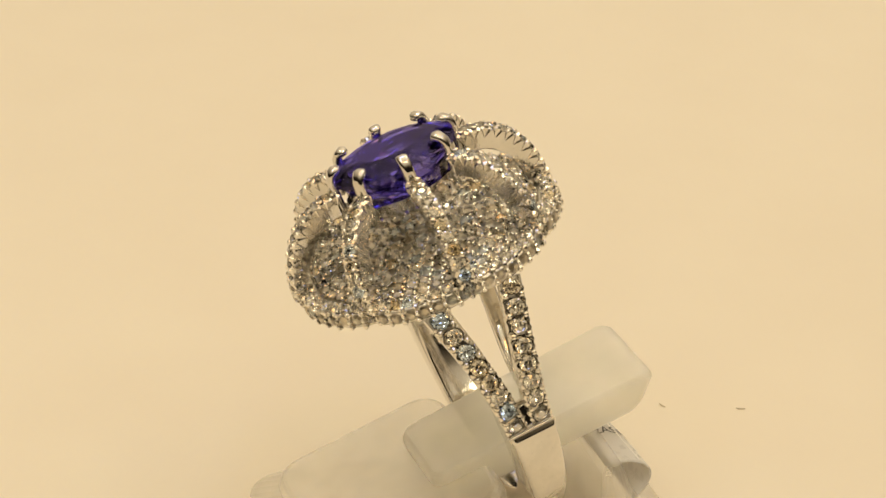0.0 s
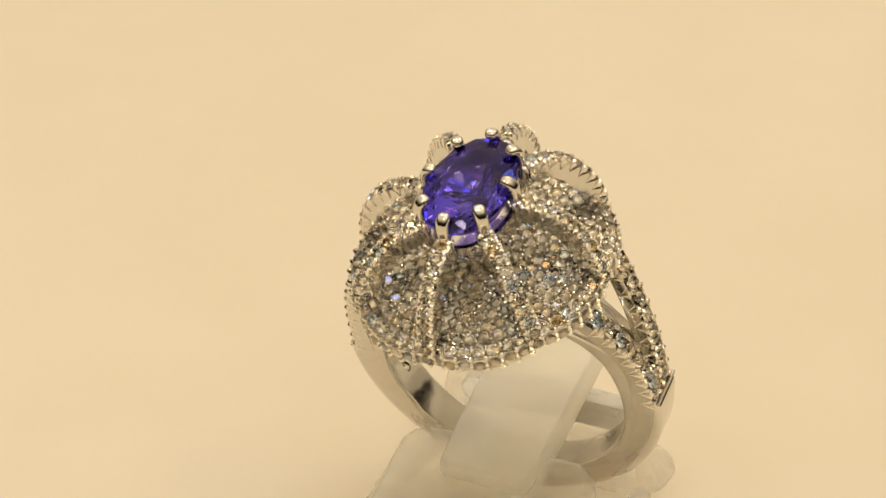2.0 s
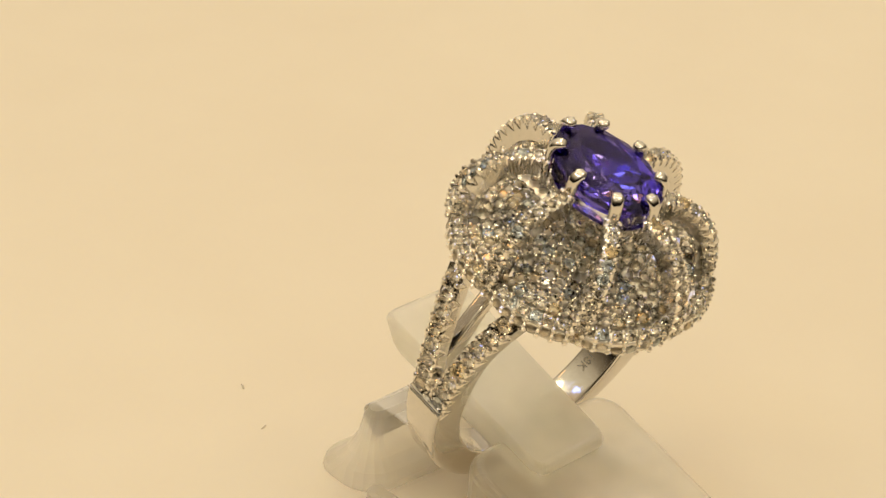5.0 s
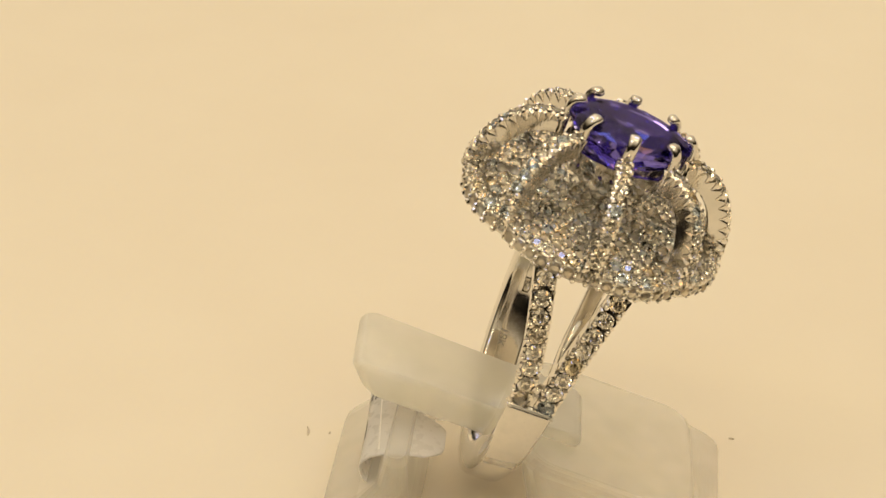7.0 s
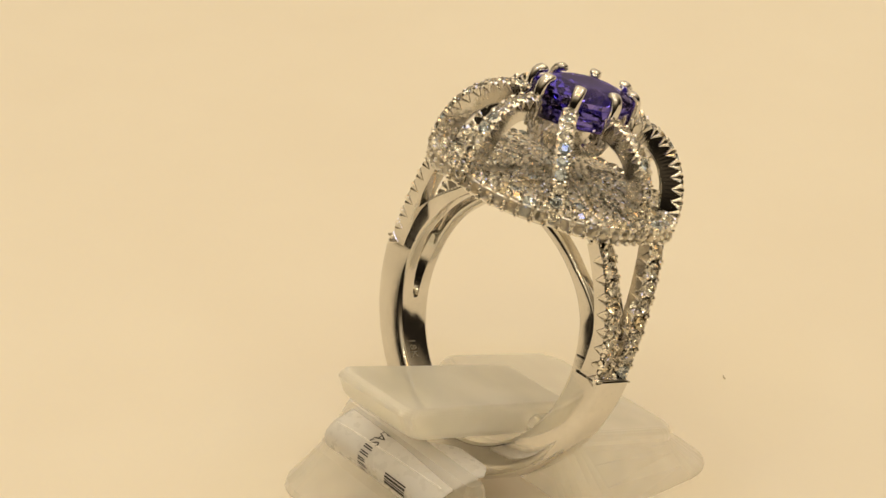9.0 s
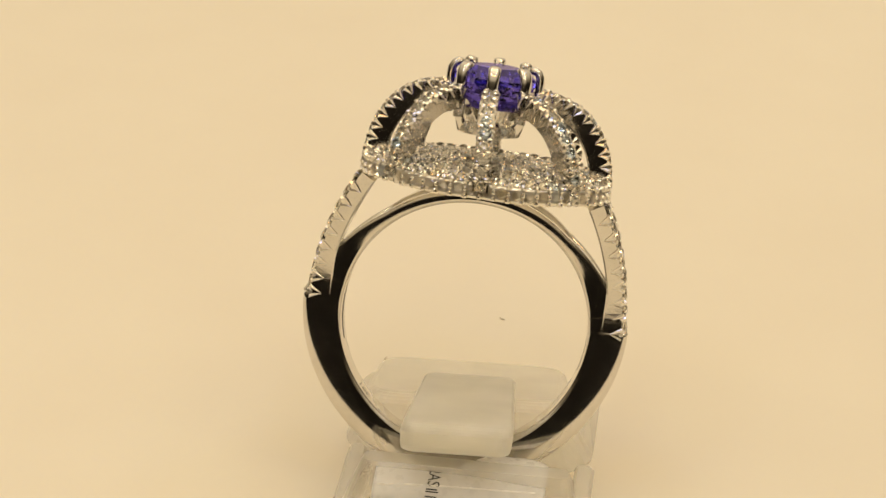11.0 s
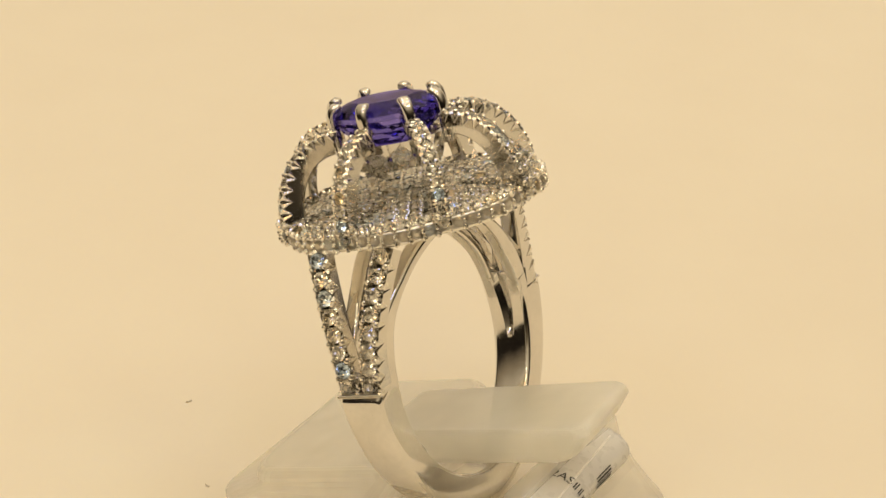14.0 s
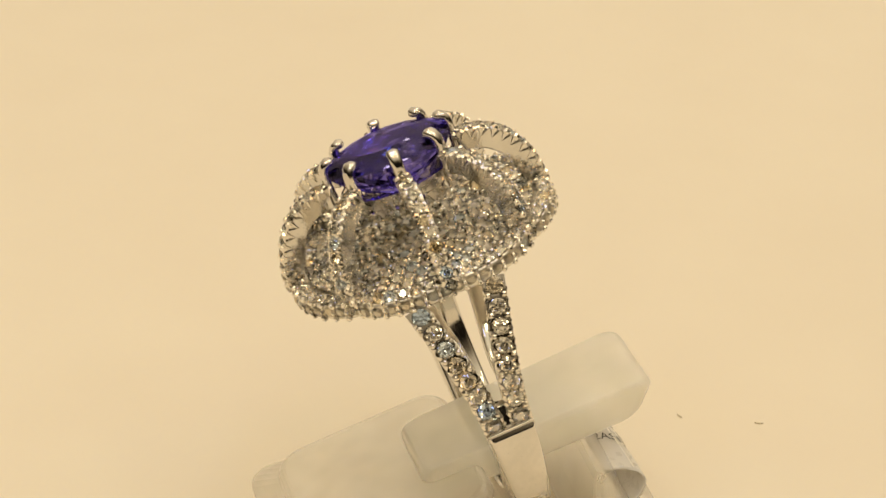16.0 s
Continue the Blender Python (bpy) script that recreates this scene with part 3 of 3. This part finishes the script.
# ---- the stand ----
def build_stand():
    stand = new("ring_stand")
    tagged(stand, "frosted translucent acrylic ring stand with slanted tongue", "ring stand")
    bm = bmesh.new()
    rounded_slab(bm, round_rect(-4.65, 3.25, -6.3, 11.6, 1.0), -8.5, -5.9, 0.7)
    for v in bm.verts:              # the free end is undercut
        if v.co.y > 8 * MM:
            v.co.y -= 1.0 * max(0.0, -6.8 * MM - v.co.z)
        v.co.x = -0.7 * MM + (v.co.x + 0.7 * MM) * (1 - 0.12 * (11.6 * MM - v.co.y) / (18 * MM))
        v.co.z -= 0.073 * (v.co.x + 4.6 * MM)
    part("tongue", bm, FROST, stand, "", False, SEAT)
    bm = bmesh.new()
    high = [SEAT @ Vector((x * MM, y * MM, (-7.12 - 0.073 * x) * MM)) for x, y in round_rect(-8.2, 6.9, -15.8, -1.95, 2.2, 6)]
    foot = [Vector((x * MM, y * MM, 0.05 * MM)) for x, y in round_rect(-7.4, 11.9, -17.2, -3.6, 3.2, 6)]
    mid, drop, rows = sum(high, Vector()) / len(high), SEAT.to_3x3() @ Vector((0, 0, 0.9 * MM)), []
    for u in (0.0, 0.35, 0.7, 0.9):
        rows.append([f.lerp(h - drop, u) for f, h in zip(foot, high)])
    for k in range(6):              # a soft upper edge
        a = radians(18 * k)
        rows.append([mid + (h - mid) * (1 - 0.9 * MM * (1 - math.cos(a)) / (h - mid).length) - drop * (1 - math.sin(a)) for h in high])
    sweep(bm, rows)
    part("front_slab", bm, CLEAR, stand)
    bm = bmesh.new()
    rows = []
    for z, y0, y1, x0, x1 in ((0.05, 4.9, 12.1, -7.8, 11.2), (0.6, 4.9, 11.9, -7.7, 11.1), (1.5, 5.1, 10.8, -7.5, 10.7), (2.8, 5.3, 9.2, -7.2, 10.1), (4.5, 5.4, 7.8, -6.9, 9.5), (6.2, 5.5, 7.3, -6.6, 8.8), (6.8, 5.7, 7.0, -6.3, 8.5)):
        rows.append([Vector((x * MM, y * MM, z * MM)) for x, y in round_rect(x0, x1, y0, y1, min(2.8, (y1 - y0) * 0.45), 5)])
    sweep(bm, rows)
    part("back_leg", bm, CLEAR, stand)
    for x0, x1 in ((-7.7, -6.2), (9.7, 11.2)):
        bm = bmesh.new()
        rows = []
        for z, k in ((0.05, 0.0), (0.7, 0.0), (0.95, 0.25)):
            rows.append([Vector((x * MM, y * MM, z * MM)) for x, y in round_rect(x0 + k, x1 - k, -3.9, 5.2, 0.3, 2)])
        sweep(bm, rows)
        part("foot_rail", bm, CLEAR, stand)
    return stand


# ---- the paper tag ----
# the paper's course across the roll: from its lower edge round the curl and flat in under the tongue
CURL = ((-80, 6.6, -14.4), (-50, 7.7, -13.9), (-25, 8.35, -13.2), (0, 8.5, -12.5), (30, 8.15, -11.75), (55, 7.45, -11.15), (80, 6.6, -10.72), (110, 5.5, -10.35), (150, 4.25, -10.12), (190, 3.0, -10.02))


def curl_at(deg):
    deg = min(189.99, max(-79.99, deg))
    k = next(i for i in range(len(CURL) - 1) if deg < CURL[i + 1][0])
    p = [Vector(CURL[min(max(k + d, 0), len(CURL) - 1)][1:]) for d in (-1, 0, 1, 2)]
    t = (deg - CURL[k][0]) / (CURL[k + 1][0] - CURL[k][0])
    return 0.5 * (2 * p[1] + (p[2] - p[0]) * t + (2 * p[0] - 5 * p[1] + 4 * p[2] - p[3]) * t * t + (3 * p[1] - p[0] - 3 * p[2] + p[3]) * t ** 3)


def tag_point(x, a, off=0.0):
    """A place on the curled tag: x along the roll, a round it, off above the paper."""
    deg = math.degrees(a)
    c, d = curl_at(deg), curl_at(deg + 1) - curl_at(deg - 1)
    n = Vector((d.y, -d.x)).normalized()
    c = c + n * (off + 0.05 * math.sin(a * 2 + 0.5 * x))
    return Vector((x, c.x, c.y - 0.04 * (x + 2) - 0.010 * max(0.0, x - 1.5) ** 2))


def wrapped(bm, corners_x, corners_a, off=0.03):
    """A thin printed patch on the tag."""
    (x0, x1), (a0, a1) = corners_x, corners_a
    rows = []
    for i in range(5):
        a = a0 + (a1 - a0) * i / 4
        rows.append([bm.verts.new(tag_point(x, a, off) * MM) for x in (x0, x1)])
    for u, w in zip(rows, rows[1:]):
        bm.faces.new((u[0], u[1], w[1], w[0]))


def tag_reach(x):
    """How far the paper runs on past the curl: a rounded tab that lies in under the tongue."""
    u = min(1.0, max(0.0, (-0.8 - x) / 2.8))
    return 98 + 90 * u * u * (3 - 2 * u) - 45 * max(0.0, (-5.4 - x) / 2.0) ** 2


def build_tag():
    tag = new("price_tag")
    tagged(tag, "curled white glossy paper tag with black print under the stand", "tag")
    bm = bmesh.new()
    rows = []
    for k in range(41):
        x = -7.4 + 12.2 * k / 40
        turn = [radians(-79 + (tag_reach(x) + 79) * i / 48) for i in range(49)]
        rows.append([tag_point(x, a, 0.0) * MM for a in turn] + [tag_point(x, a, -0.12) * MM for a in reversed(turn)])
    sweep(bm, rows)
    sheet = part("sheet", bm, LABEL, tag, "", True, SEAT)
    # bright raised slivers imitate the highlight that runs along the crease
    bm = bmesh.new()
    for k in range(70):
        x = 4.5 - 11.2 * k / 70
        a, high = radians(34 + 1.3 * (4.5 - x)), random.uniform(0.03, 0.13)
        rows = []
        for u in (0.0, 0.5, 1.0):
            rows.append([tag_point(x - 0.16 * u, a + w, o * (0.6 + 0.8 * u * (1 - u))) * MM for w, o in ((-0.035, 0.005), (0.0, high), (0.035, 0.005), (0.0, -0.02))])
        sweep(bm, rows)
    part("crease", bm, CREASE_HIGHLIGHT, sheet, "sharp crease with its highlight built in as bright slivers")
    for a0, a1 in ((-3, 1), (-13, -7), (-20, -17), (-31, -23)):
        bm = bmesh.new()
        wrapped(bm, (-4.3, -2.0), (radians(a0), radians(a1)))
        part("bar", bm, INK, sheet)
    for a0, x0, x1 in ((-46, 0.2, 1.0), (-30, 0.0, 1.0), (-14, 0.2, 1.0), (4, 0.1, 1.0), (22, 0.1, 1.0)):
        for e in (0, 6):
            bm = bmesh.new()
            wrapped(bm, (x0 + 0.1 * (e > 0), x1), (radians(a0 + e), radians(a0 + e + 3.2)))
            part("print_stroke", bm, INK, sheet)
    write(sheet, "2AS", 1.25, lambda u, v: tag_point(0.95 - v, radians(84) - u / 2.4, 0.03))
    return tag


def write(parent, text, size, place, mat=None):
    """Letters as a thin mesh, laid on a surface by place(u, v) in millimetres."""
    cu = bpy.data.curves.new("letters", "FONT")
    cu.body, cu.size, cu.resolution_u = text, size, 3
    tmp = bpy.data.objects.new("letters", cu)
    scene.collection.objects.link(tmp)
    me = bpy.data.meshes.new_from_object(tmp.evaluated_get(bpy.context.evaluated_depsgraph_get()))
    bpy.data.objects.remove(tmp)
    for v in me.vertices:
        v.co = place(v.co.x, v.co.y) * MM
    me.materials.clear()
    me.materials.append(mat or INK)
    ob = new("lettering", me)
    ob.parent = parent
    return ob


# ---- dust ----
def build_speck(r, az, long, turn):
    """A fibre or crumb that lies on the turning board, r millimetres from the axis."""
    bm = bmesh.new()
    rows = []
    for k in range(5):
        u = k / 4 - 0.5
        w = 0.10 * (1 - abs(u) * 1.2)
        c = Vector((u * long, 0.25 * long * u * u, 0.06))
        rows.append([(c + Vector((0, w * math.cos(t), 0.06 * math.sin(t)))) * MM for t in (0, 1.57, 3.14, 4.71)])
    sweep(bm, rows)
    a = radians(az)
    m = Matrix.Translation((r * MM * math.cos(a), r * MM * math.sin(a), 0)) @ Matrix.Rotation(radians(turn), 4, "Z")
    bmesh.ops.transform(bm, matrix=m, verts=bm.verts)
    return tagged(part("dust_speck", bm, LINT, None), "tiny grey dust fibre on the cream board", "dust", "specks of dust on the board")


STAND = build_stand()
RING = build_ring()
TAG = build_tag()
SPECKS = [build_speck(*q) for q in ((19.4, 114.1, 0.6, 20), (24.3, 103.6, 0.7, 70), (16.1, 65.5, 1.2, 10), (14.6, 62.8, 0.3, 0), (26.5, 274.0, 0.5, 150), (21.1, 300.2, 0.4, 80))]


# ---- turning ----
def motions():
    rate, start = 22.140, 3.1
    for thing in (RING, STAND, TAG, *SPECKS):
        walk(thing, [(k * 0.5, pose(0, 0, 0, 0, 0, rate * (k * 0.5 - start))) for k in range(33)])


motions()
